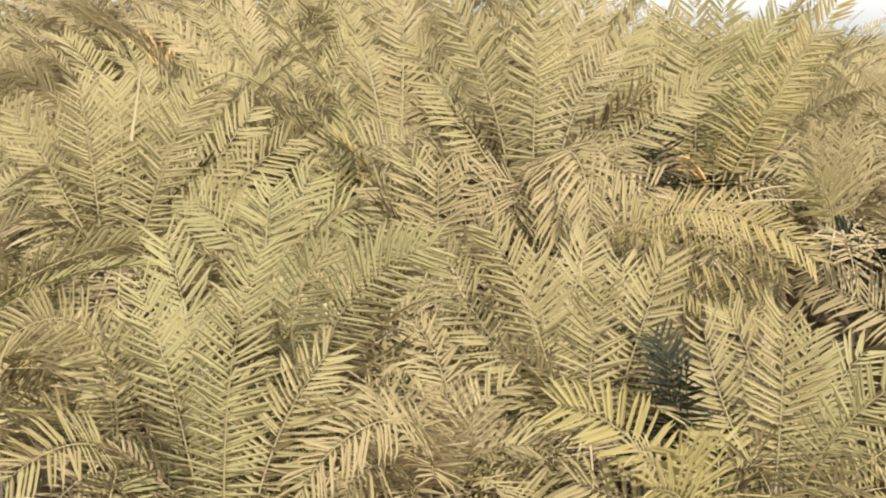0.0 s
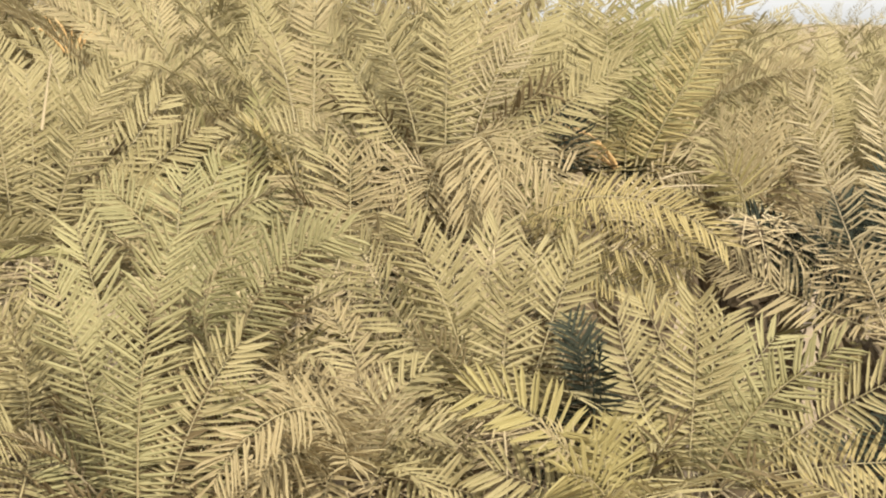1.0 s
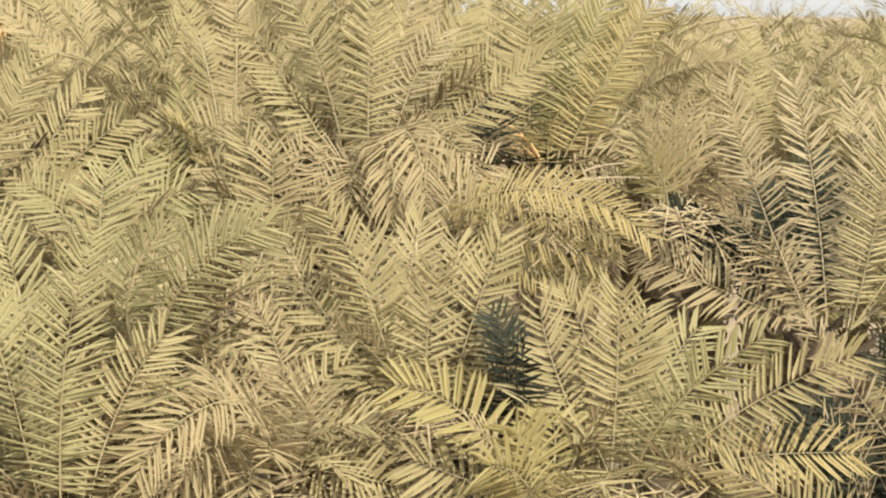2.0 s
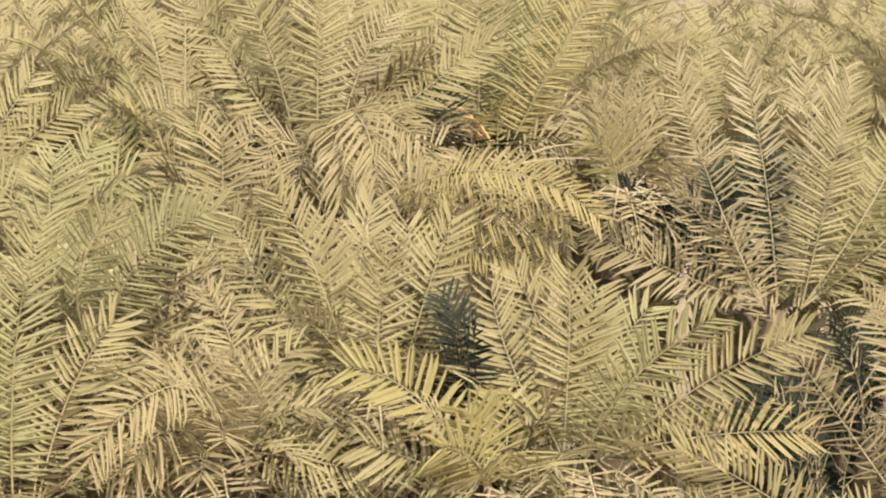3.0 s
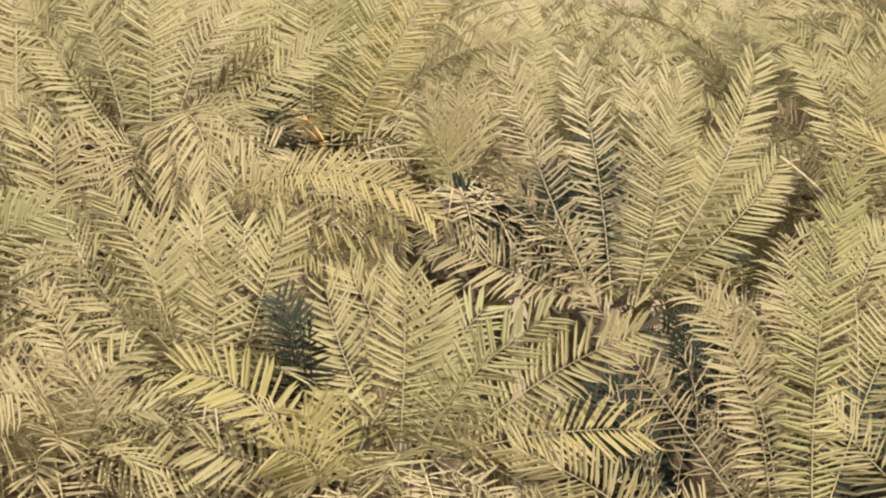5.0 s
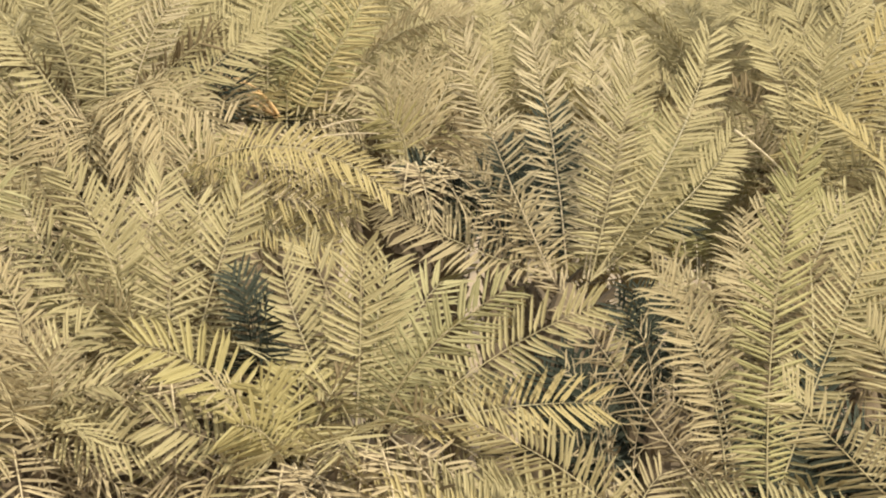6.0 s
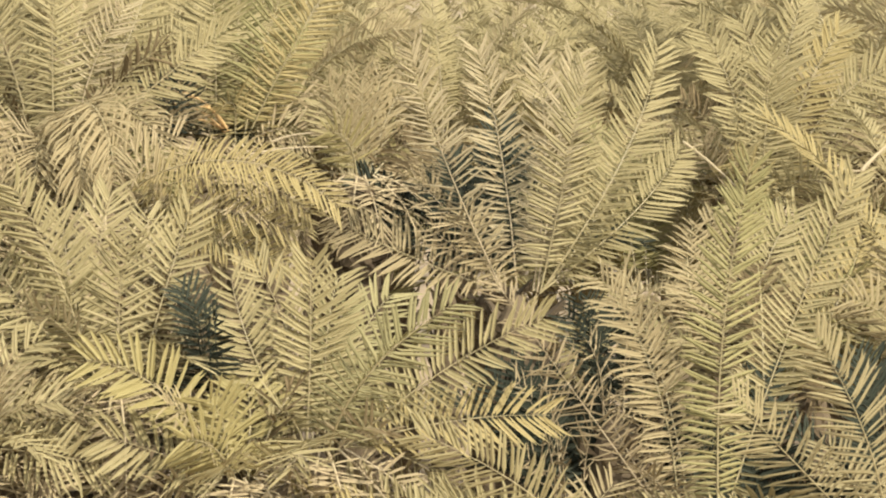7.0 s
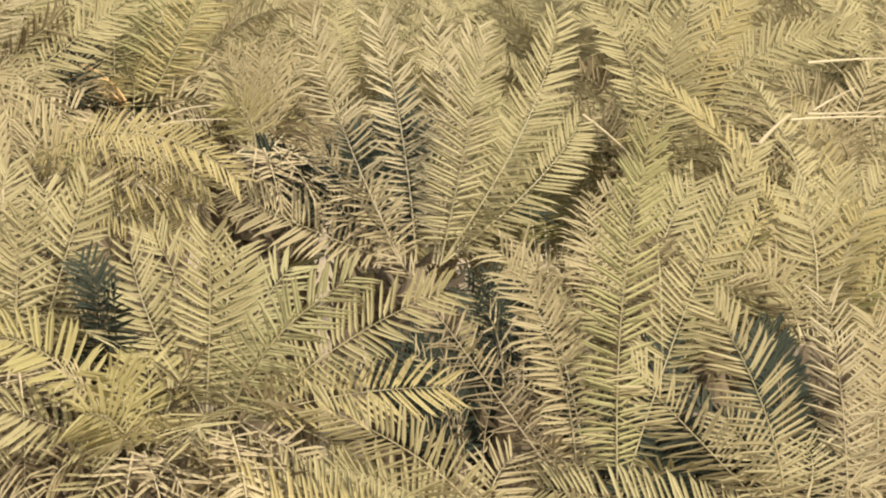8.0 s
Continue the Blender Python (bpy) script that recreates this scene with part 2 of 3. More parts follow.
def far_kind(seed, wide=0.042, pairs=34):
    """A palm of the rows behind: a stem and one joined crown."""
    palm = date_palm((0, 0, 0), "distant date palm with a rounded dusty crown", "palms of the far rows")
    rng = np.random.default_rng(seed)
    verts, faces, at = [], [], 0
    for k in range(28):
        q = (k + 0.5) / 28
        shape = (k * 137.5 + rng.normal(0, 8), -25 + 105 * q + rng.normal(0, 5), rng.uniform(2.5, 3.4), rng.uniform(45, 85) * (1 - 0.3 * q), rng.normal(0, 12), rng.normal(0, 30))
        for v, f in (rib(shape, rng, steps=6), leaflets(shape, rng, pairs, detail=False, width=0.042, size=0.38)):
            verts.append(v)
            faces += [tuple(i + at for i in fc) for fc in f]
            at += len(v)
    part("crown", mesh_of("crown", np.vstack(verts), faces, LEAF["dusty"]), palm)
    trunk(palm, 7.6, seed)
    return palm


# Backing fronds, mostly dark: the shadow behind front leaflets is put into their colour.
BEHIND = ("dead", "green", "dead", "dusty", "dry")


# ---- ground ----
def ground():
    rng = np.random.default_rng(5)
    xs = np.concatenate([[-4000, -600, -120], np.linspace(-40, 60, 41), [140, 600, 4000]])
    ys = np.concatenate([[-4000, -400, -60], np.linspace(0, 200, 61), [400, 1200, 4500]])
    verts = []
    for y in ys:
        for x in xs:
            near = -50 < x < 70 and -10 < y < 210
            verts.append((x, y, 0.25 * noise.noise((x * 0.11, y * 0.11, 0)) if near else 0))
    w = len(xs)
    faces = [(j * w + i, j * w + i + 1, (j + 1) * w + i + 1, (j + 1) * w + i) for j in range(len(ys) - 1) for i in range(w - 1)]
    ob = new("ground", mesh_of("ground", verts, faces, EARTH))
    tagged(ob, "dry sandy brown earth of the palm grove", "ground", kind="structure")


ground()

# ---- the grove ----
palm = date_palm((0.77, 24.00, 7.50), "date palm with upright olive fronds and hanging straw-coloured ones")
trunk(palm, 7.50, 0)
crown(palm, 1, [
    (187, 79, 1.81, 18, 3, -80, "dusty"),
    (265, 92, 1.86, 28, 21, 11, "dusty"),
    (169, 57, 1.66, 7, -29, 74, "dusty"),
    (59, 83, 1.81, 28, -13, -44, "dusty"),
    (25, 80, 1.39, 28, -6, -77, "pink"),
    (12, 62, 1.82, 7, 49, -52, "dusty"),
    (9, 42, 1.72, 10, 7, -80, "dusty"),
    (261, 39, 1.21, 131, -6, 18, "thin"),
    (279, 50, 1.90, 133, -9, -7, "thin"),
    (282, 50, 2.22, 134, 2, -33, "thin"),
    (285, 54, 1.82, 126, 41, -80, "thin"),
    (244, 48, 1.03, 117, -21, 74, "dry"),
    (58, 72, 1.84, 7, -18, -48, "dry"),
], apart=(0, 1))
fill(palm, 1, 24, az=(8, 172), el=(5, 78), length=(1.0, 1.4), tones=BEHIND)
fill(palm, 51, 6, az=(190, 350), el=(-50, -15), length=(1.2, 1.7), tones=("dry", "dusty"))

palm = date_palm((2.36, 25.20, 7.54), "tall date palm with green upright fronds and orange stalks")
trunk(palm, 7.54, 1)
crown(palm, 2, [
    (327, 62, 1.98, 7, 17, 80, "gold"),
    (317, 77, 1.70, 15, 9, 70, "green"),
    (58, 88, 1.76, 8, 9, -22, "green"),
    (125, 82, 1.70, 16, 5, 52, "dusty"),
    (9, 66, 0.77, 8, 3, -80, "gold"),
    (132, 92, 1.75, 8, -1, 52, "dusty"),
    (125, 63, 0.81, 114, 25, 80, "sparse"),
    (172, 87, 0.72, 88, 1, 80, "sparse"),
    (61, 47, 1.28, 8, -44, -70, "green"),
    (342, 34, 0.67, 72, -9, -80, "dry"),
    (286, 92, 0.66, 124, -56, -48, "gold"),
], apart=(0, 1))
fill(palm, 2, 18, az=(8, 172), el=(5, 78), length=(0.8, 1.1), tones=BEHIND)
fill(palm, 52, 6, az=(190, 350), el=(-50, -15), length=(0.9, 1.3), tones=("dry", "dusty"))
stalk_fan(palm, 2, 5, (150, 250), (10, 55), (0.4, 0.7), 0.012, ORANGE, "thin orange stalk")
stalk(palm, "bare_stalk", (0.07, -1.30, -0.02), (0.73, -1.30, 0.03), (0, 0, 0.02), 0.012, DRY_RIB, "bare straw-coloured stalk")
stalk(palm, "bare_stalk", (0.24, -1.30, 0.08), (0.60, -1.30, 0.15), (0, 0, 0.02), 0.012, DRY_RIB, "bare straw-coloured stalk")

palm = date_palm((1.15, 23.20, 7.13), "date palm with long arching straw-gold fronds")
trunk(palm, 7.13, 2)
crown(palm, 3, [
    (296, 36, 2.29, 82, 68, -80, "gold"),
    (324, 7, 1.54, 29, 13, -80, "gold"),
    (324, 31, 1.80, 74, 13, -80, "gold"),
    (185, 37, 0.62, 8, 1, -80, "tuft"),
    (188, 59, 0.54, 8, 4, -80, "tuft"),
    (213, 93, 0.47, 31, 2, -63, "tuft"),
    (81, 48, 0.64, 45, 6, 0, "tuft"),
    (310, 3, 0.67, 77, -6, -55, "pink"),
    (325, -10, 1.34, 6, 16, -80, "dusty"),
    (325, -13, 1.62, 7, 14, -80, "gold"),
], apart=(0, 1), size=0.27, width=0.019, gap=0.75)
fill(palm, 3, 10, az=(8, 172), el=(5, 78), length=(0.7, 1.0), tones=BEHIND)
fill(palm, 53, 6, az=(190, 350), el=(-50, -15), length=(0.8, 1.2), tones=("dry", "dusty"))

palm = date_palm((1.09, 20.80, 5.99), "date palm with feathery olive fronds")
trunk(palm, 5.99, 3)
crown(palm, 4, [
    (8, 74, 1.38, 7, 19, -74, "dusty"),
    (273, 92, 1.13, 34, 15, 18, "dusty"),
    (114, 69, 1.54, 14, -58, -15, "dusty"),
    (198, 75, 1.63, 16, -1, -80, "dusty"),
    (174, 49, 1.72, 5, -60, 59, "dusty"),
    (145, 70, 1.37, 7, -55, 22, "dusty"),
    (176, 37, 1.97, 4, -74, 55, "dusty"),
    (44, 64, 1.38, 8, 58, -4, "dusty"),
    (176, 27, 1.06, 6, -58, 74, "shag"),
    (178, 14, 1.37, 5, -104, 52, "shag"),
], apart=(0, 1))
fill(palm, 4, 20, az=(8, 172), el=(5, 78), length=(0.9, 1.2), tones=BEHIND)
fill(palm, 54, 6, az=(190, 350), el=(-50, -15), length=(1.0, 1.5), tones=("dry", "dusty"))
fill(palm, 154, 4, az=(195, 345), el=(5, 70), length=(0.5, 0.9), tones=("dusty", "shag", "dry"))

palm = date_palm((1.87, 19.60, 5.52), "date palm with two large yellowing fronds")
trunk(palm, 5.52, 4)
crown(palm, 5, [
    (170, 70, 1.27, 65, 1, 80, "yellow"),
    (246, 53, 0.67, 49, -27, -80, "yellow"),
    (238, 92, 0.65, 58, -3, -40, "yellow"),
    (61, 75, 0.69, 39, 41, 4, "yellow"),
    (183, 25, 0.78, 8, -6, 80, "dusty"),
], apart=(0, 1), size=0.38, width=0.034)
fill(palm, 5, 4, az=(8, 172), el=(5, 78), length=(0.5, 0.7), tones=BEHIND)
fill(palm, 55, 6, az=(190, 350), el=(-50, -15), length=(0.6, 0.8), tones=("dry", "dusty"))
fill(palm, 155, 4, az=(195, 345), el=(5, 70), length=(0.5, 0.9), tones=("dusty", "shag", "dry"))

palm = date_palm((-0.09, 20.20, 5.69), "shaggy date palm with hanging straw-coloured fronds")
trunk(palm, 5.69, 5)
crown(palm, 6, [
    (76, 10, 1.53, 23, -82, -80, "dusty"),
    (321, 40, 1.26, 3, -105, -37, "pink"),
    (278, 56, 2.12, 124, -83, 80, "shag"),
    (86, 56, 1.37, 40, 79, 66, "shag"),
    (62, 56, 1.40, 14, 77, 29, "shag"),
    (331, 0, 0.94, 11, 2, -80, "dusty"),
    (123, 92, 0.90, 83, 26, 63, "shag"),
    (239, 46, 0.96, 112, -16, 70, "shag"),
    (58, 72, 0.69, 81, -18, -66, "shag"),
    (2, 11, 1.42, 5, 106, -48, "dusty"),
    (219, 9, 0.81, 39, -3, 80, "shag"),
], apart=(0, 1))
fill(palm, 6, 20, az=(8, 172), el=(5, 78), length=(0.7, 1.0), tones=("straw", "dusty", "shag"))
fill(palm, 56, 6, az=(190, 350), el=(-50, -15), length=(0.9, 1.2), tones=("dry", "dusty"))
fill(palm, 156, 9, az=(195, 345), el=(5, 70), length=(0.5, 0.9), tones=("dusty", "shag", "straw"))

palm = date_palm((-0.90, 21.00, 6.33), "date palm with arching olive fronds over a shade-brown one")
trunk(palm, 6.33, 6)
crown(palm, 7, [
    # dark brown pair: the shaded hollow under the arch, given as leaf colour
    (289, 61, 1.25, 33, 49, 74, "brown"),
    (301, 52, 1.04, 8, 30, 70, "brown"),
    (228, 55, 1.34, 5, 110, 40, "olive"),
    (274, 61, 1.61, 41, 80, 80, "olive"),
    (294, 92, 1.40, 81, 65, 80, "olive"),
    (152, 59, 1.02, 7, -65, 18, "olive"),
    (24, 54, 0.92, 63, -14, -80, "pink"),
    (180, 63, 0.72, 6, -23, 80, "olive"),
], apart=(0, 1))
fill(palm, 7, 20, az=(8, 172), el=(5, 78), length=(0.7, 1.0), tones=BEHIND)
fill(palm, 57, 6, az=(190, 350), el=(-50, -15), length=(0.8, 1.2), tones=("dry", "dusty"))
fill(palm, 157, 4, az=(195, 345), el=(5, 70), length=(0.5, 0.9), tones=("dusty", "shag", "dry"))

palm = date_palm((-1.50, 19.80, 5.35), "full date palm with broad upright olive fronds")
trunk(palm, 5.35, 7)
crown(palm, 8, [
    (264, 78, 2.22, 14, 52, 29, "olive"),
    (196, 78, 1.87, 7, 4, -80, "olive"),
    (136, 84, 2.17, 21, -1, 44, "olive"),
    (35, 76, 1.45, 29, -7, -70, "dusty"),
    (44, 56, 1.19, 8, -20, -74, "olive"),
    (88, 63, 0.87, 46, 56, 44, "yellow"),
    (44, 49, 0.97, 50, -30, -80, "dusty"),
    (151, 57, 0.71, 36, 10, 74, "olive"),
], apart=(0, 1), size=0.385)
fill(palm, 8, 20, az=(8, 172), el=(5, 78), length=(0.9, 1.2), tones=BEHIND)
fill(palm, 58, 6, az=(190, 350), el=(-50, -15), length=(1.0, 1.4), tones=("dry", "dusty"))
fill(palm, 158, 4, az=(195, 345), el=(5, 70), length=(0.5, 0.9), tones=("dusty", "shag", "dry"))

palm = date_palm((-2.38, 20.60, 5.76), "low date palm with arching dusty fronds")
trunk(palm, 5.76, 8)
crown(palm, 9, [
    (187, 7, 2.95, -2, -171, -59, "dusty"),
    (274, 86, 2.34, 135, -55, -80, "dusty"),
    (82, 13, 1.62, 31, 108, 80, "straw"),
    (110, 92, 1.15, 87, 52, 63, "dusty"),
    (84, 61, 1.00, 8, 50, 26, "shag"),
    (268, 34, 1.37, 76, -59, 80, "dusty"),
    (71, 87, 1.14, 43, 34, 0, "dusty"),
], apart=(0, 1))
fill(palm, 9, 20, az=(8, 172), el=(5, 78), length=(1.0, 1.4), tones=BEHIND)
fill(palm, 59, 6, az=(190, 350), el=(-50, -15), length=(1.2, 1.7), tones=("dry", "dusty"))
fill(palm, 159, 4, az=(195, 345), el=(5, 70), length=(0.5, 0.9), tones=("dusty", "shag", "dry"))

palm = date_palm((-2.71, 23.60, 6.97), "date palm with steep dark-ribbed olive fronds")
trunk(palm, 6.97, 9)
crown(palm, 10, [
    (209, 84, 1.54, 7, 12, -70, "dusty"),
    (315, 68, 1.75, 8, 15, 59, "dusty"),
    (93, 93, 1.56, 32, 21, 11, "dusty"),
    (179, 62, 1.50, 7, -19, 80, "dusty"),
    (182, 39, 1.60, 6, -63, 63, "dusty"),
    (60, 82, 1.36, 12, -6, -44, "dusty"),
    (12, 53, 1.70, 6, 40, -70, "dusty"),
    (8, 41, 1.69, 6, 31, -80, "dusty"),
    (157, 66, 1.31, 7, -23, 55, "dusty"),
    (187, 28, 1.11, 5, -51, 80, "pink"),
    (5, 30, 1.02, 8, 3, -80, "dusty"),
    (8, 55, 1.03, 46, -1, -80, "dusty"),
], apart=(0, 1))
fill(palm, 10, 20, az=(8, 172), el=(5, 78), length=(0.9, 1.2), tones=BEHIND)
fill(palm, 60, 6, az=(190, 350), el=(-50, -15), length=(1.0, 1.4), tones=("dry", "dusty"))
fill(palm, 160, 4, az=(195, 345), el=(5, 70), length=(0.5, 0.9), tones=("dusty", "shag", "dry"))
stalk(palm, "bare_stalk", (0.19, -1.00, 1.09), (0.27, -1.00, 1.70), (0, 0, 0), 0.014, DRY_RIB, "bare straw-coloured stalk")

palm = date_palm((-1.43, 22.60, 6.90), "date palm with pale arching fronds")
trunk(palm, 6.90, 10)
crown(palm, 11, [
    (68, 51, 1.29, 56, -54, -80, "olive"),
    (94, 92, 0.79, 36, -20, -15, "olive"),
    (71, 33, 0.93, 30, -52, -80, "olive"),
    (115, 44, 0.98, 8, 44, 66, "olive"),
    (303, 29, 1.09, 54, 35, -80, "straw"),
    (71, 62, 0.98, 8, -28, -52, "olive"),
], apart=(0, 1))
fill(palm, 11, 10, az=(8, 172), el=(5, 78), length=(0.6, 0.9), tones=("straw", "dusty", "shag"))
fill(palm, 61, 6, az=(190, 350), el=(-50, -15), length=(0.7, 1.0), tones=("dry", "dusty"))

palm = date_palm((0.22, 25.00, 7.00), "date palm with a thin arching frond")
trunk(palm, 7.00, 11)
crown(palm, 12, [
    (121, 66, 1.95, 88, 67, 80, "pale"),
    (136, 63, 1.00, 78, 30, 80, "straw"),
    (120, 68, 1.19, 37, 34, 66, "straw"),
    (94, 92, 1.03, 65, 33, 33, "straw"),
    (237, 43, 1.10, 97, -27, 80, "straw"),
], apart=(0, 1))
fill(palm, 12, 20, az=(8, 172), el=(5, 78), length=(0.8, 1.1), tones=("straw", "dusty", "shag"))
fill(palm, 62, 6, az=(190, 350), el=(-50, -15), length=(0.9, 1.3), tones=("dry", "dusty"))

palm = date_palm((2.52, 20.00, 5.62), "date palm with wide spreading fronds beside a dark gap")
trunk(palm, 5.62, 12)
crown(palm, 13, [
    (170, 62, 1.38, 5, -73, 44, "dusty"),
    (106, 71, 1.46, 18, 33, 52, "dusty"),
    (129, 95, 1.35, 6, 2, 55, "dusty"),
    (278, 52, 1.63, 19, 69, 80, "olive"),
    (352, 41, 1.73, 20, 0, -80, "dusty"),
    (12, 12, 1.62, 17, -7, -80, "gold"),
    (66, 90, 1.09, 41, -15, -29, "olive"),
    (56, 74, 1.25, 37, -32, -55, "olive"),
    (75, 94, 1.25, 38, -23, -26, "dusty"),
], apart=(0, 1))
fill(palm, 13, 9, az=(8, 172), el=(5, 78), length=(0.9, 1.2), tones=BEHIND)
fill(palm, 63, 6, az=(190, 350), el=(-50, -15), length=(1.0, 1.4), tones=("dry", "dusty"))
fill(palm, 163, 4, az=(195, 345), el=(5, 70), length=(0.5, 0.9), tones=("dusty", "shag", "dry"))

palm = date_palm((4.47, 19.40, 4.80), "low date palm with stiff arching olive fronds")
trunk(palm, 4.80, 13)
crown(palm, 14, [
    (234, 47, 1.83, 25, -70, -80, "dusty"),
    (170, 38, 1.15, 28, 0, 80, "dusty"),
    (170, 27, 1.25, 21, 0, 80, "dusty"),
    (99, 35, 0.82, 8, -65, -29, "straw"),
    (184, 18, 1.74, 3, -82, 74, "dusty"),
    (200, 15, 2.64, -2, -101, 74, "dusty"),
    (209, 11, 2.83, -3, -91, 80, "gold"),
    (199, 14, 2.24, 0, -92, 80, "dusty"),
], apart=(0, 1))
fill(palm, 64, 6, az=(190, 350), el=(-50, -15), length=(1.3, 1.8), tones=("dry", "dusty"))
fill(palm, 164, 4, az=(195, 345), el=(5, 70), length=(0.5, 0.9), tones=("dusty", "shag", "dry"))

palm = date_palm((5.42, 20.30, 4.79), "open date palm with a withered frond over dark shade")
trunk(palm, 4.79, 14)
crown(palm, 15, [
    (321, 92, 2.84, 17, -2, 77, "green"),
    (8, 71, 2.94, 11, 10, -66, "dusty"),
    (177, 55, 2.49, 5, 32, -80, "withered"),
    (161, 58, 1.29, 6, -47, 63, "sparse"),
    (141, 63, 1.30, 7, -64, 26, "sparse"),
    (145, 88, 2.09, 40, -3, 77, "shag"),
    (95, 70, 2.11, 7, 43, 55, "shag"),
], apart=(0, 1))
fill(palm, 165, 4, az=(195, 345), el=(5, 70), length=(0.5, 0.9), tones=("dusty", "shag", "dry"))

palm = date_palm((6.31, 21.60, 5.70), "date palm with stiff straw-tinged olive fronds")
trunk(palm, 5.70, 15)
crown(palm, 16, [
    (94, 57, 1.71, 9, -75, -37, "dusty"),
    (145, 48, 1.69, 4, -90, 11, "shag"),
    (137, 51, 1.76, 6, -92, 0, "shag"),
    (7, 51, 1.55, 7, 53, -40, "gold"),
    (63, 48, 1.61, 36, -68, -74, "straw"),
    (359, 65, 1.19, 76, 3, -80, "dusty"),
], apart=(0, 1))
fill(palm, 16, 10, az=(8, 172), el=(5, 78), length=(1.0, 1.3), tones=BEHIND)

palm = date_palm((6.68, 19.50, 4.85), "young date palm with pale stiff fronds")
trunk(palm, 4.85, 16)
crown(palm, 17, [
    (183, 46, 1.73, 7, 31, -77, "pale"),
    (240, 65, 1.89, 12, -45, -59, "pale"),
    (110, 52, 0.82, 8, 10, 55, "pale"),
    (41, 44, 0.69, 23, 52, 7, "pale"),
    (193, 7, 1.97, 4, -70, 80, "dusty"),
], apart=(0, 1), size=0.37)
fill(palm, 167, 4, az=(195, 345), el=(5, 70), length=(0.5, 0.9), tones=("dusty", "shag", "dry"))

palm = date_palm((7.51, 21.40, 5.87), "date palm with golden and straw-coloured fronds")
trunk(palm, 5.87, 17)
crown(palm, 18, [
    (90, 77, 0.91, 16, 12, 29, "straw"),
    (55, 73, 0.93, 8, -7, -22, "straw"),
    (206, 79, 0.81, 68, -15, -80, "straw"),
    (34, 75, 1.08, 25, -9, -48, "gold"),
    (36, 43, 1.00, 26, -28, -74, "gold"),
    (109, 56, 1.75, 57, -100, -52, "gold"),
    (62, 92, 1.33, 65, 48, 29, "dusty"),
    (48, 72, 1.38, 8, 17, -11, "dusty"),
    (47, 61, 1.45, 8, -28, -52, "dusty"),
], apart=(0, 1))
fill(palm, 18, 12, az=(8, 172), el=(5, 78), length=(0.7, 1.0), tones=BEHIND)

palm = date_palm((4.60, 23.00, 6.37), "date palm with stiff pinkish dry fronds")
trunk(palm, 6.37, 18)
crown(palm, 19, [
    (188, 64, 2.33, 6, 54, -48, "pink"),
    (94, 76, 2.11, 7, 31, 40, "pink"),
    (43, 74, 2.09, 8, 60, 4, "pink"),
    (330, 77, 1.92, 6, -41, 55, "dusty"),
    (354, 55, 2.52, 4, 74, -44, "dusty"),
    (355, 37, 1.96, 5, 62, -59, "dusty"),
    (25, 80, 2.03, 8, 14, -52, "pink"),
    (173, 46, 0.79, 8, 0, 80, "withered"),
    (172, 61, 1.20, 19, 1, 80, "withered"),
    (179, 22, 1.79, 5, -64, 80, "straw"),
    (171, 67, 0.72, 7, -1, 80, "straw"),
    (37, 44, 1.13, 7, 85, 22, "dusty"),
    (2, 46, 1.77, 6, 93, -18, "dusty"),
    (11, 33, 1.35, 6, 97, 0, "dusty"),
], apart=(0, 1))

palm = date_palm((3.46, 24.60, 7.28), "date palm with a tuft of golden upright fronds")
trunk(palm, 7.28, 19)
crown(palm, 20, [
    (235, 77, 0.93, 25, -15, -48, "tuft"),
    (105, 92, 0.87, 34, 6, 29, "tuft"),
    (72, 92, 0.90, 8, 3, -7, "tuft"),
    (60, 74, 0.95, 8, -11, -33, "tuft"),
    (52, 61, 0.88, 9, -18, -52, "tuft"),
    (114, 54, 0.77, 8, 17, 55, "tuft"),
    (252, 65, 0.68, 61, -30, -59, "yellow"),
    (69, 63, 0.68, 82, -27, -70, "yellow"),
], apart=(0, 1))
fill(palm, 20, 8, az=(8, 172), el=(5, 78), length=(0.5, 0.7), tones=BEHIND)
fill(palm, 70, 6, az=(190, 350), el=(-50, -15), length=(0.6, 0.8), tones=("dry", "dusty"))

palm = date_palm((7.35, 25.00, 6.82), "date palm with upright olive fronds and bare bent stalks")
trunk(palm, 6.82, 20)
crown(palm, 21, [
    (55, 92, 2.02, 39, -10, -29, "dusty"),
    (156, 86, 1.84, 29, 0, 80, "dusty"),
    (84, 93, 1.89, 46, 28, 33, "dusty"),
    (41, 79, 1.85, 33, -22, -55, "gold"),
    (35, 70, 2.18, 67, -40, -80, "dusty"),
    (39, 47, 2.48, 29, -42, -80, "dusty"),
    (166, 77, 0.87, 7, 1, -80, "dusty"),
    (118, 97, 1.52, 6, 12, 59, "dusty"),
    (188, 39, 1.22, 7, 72, -37, "dry"),
    (267, 49, 1.21, 90, 54, 80, "dusty"),
    (63, 45, 1.53, 37, -70, -80, "dry"),
    (219, 76, 0.67, 59, -6, -63, "gold"),
], apart=(0, 1))
fill(palm, 21, 20, az=(8, 172), el=(5, 78), length=(1.0, 1.4), tones=BEHIND)
fill(palm, 71, 6, az=(190, 350), el=(-50, -15), length=(1.1, 1.6), tones=("dry", "dusty"))
stalk(palm, "bare_stalk", (-1.15, -1.20, 0.75), (-0.53, -1.20, 0.20), (0, 0, 0.03), 0.014, DRY_RIB, "bare straw-coloured stalk")

palm = date_palm((8.80, 24.20, 6.85), "date palm with drooping straw-coloured leaflets")
trunk(palm, 6.85, 21)
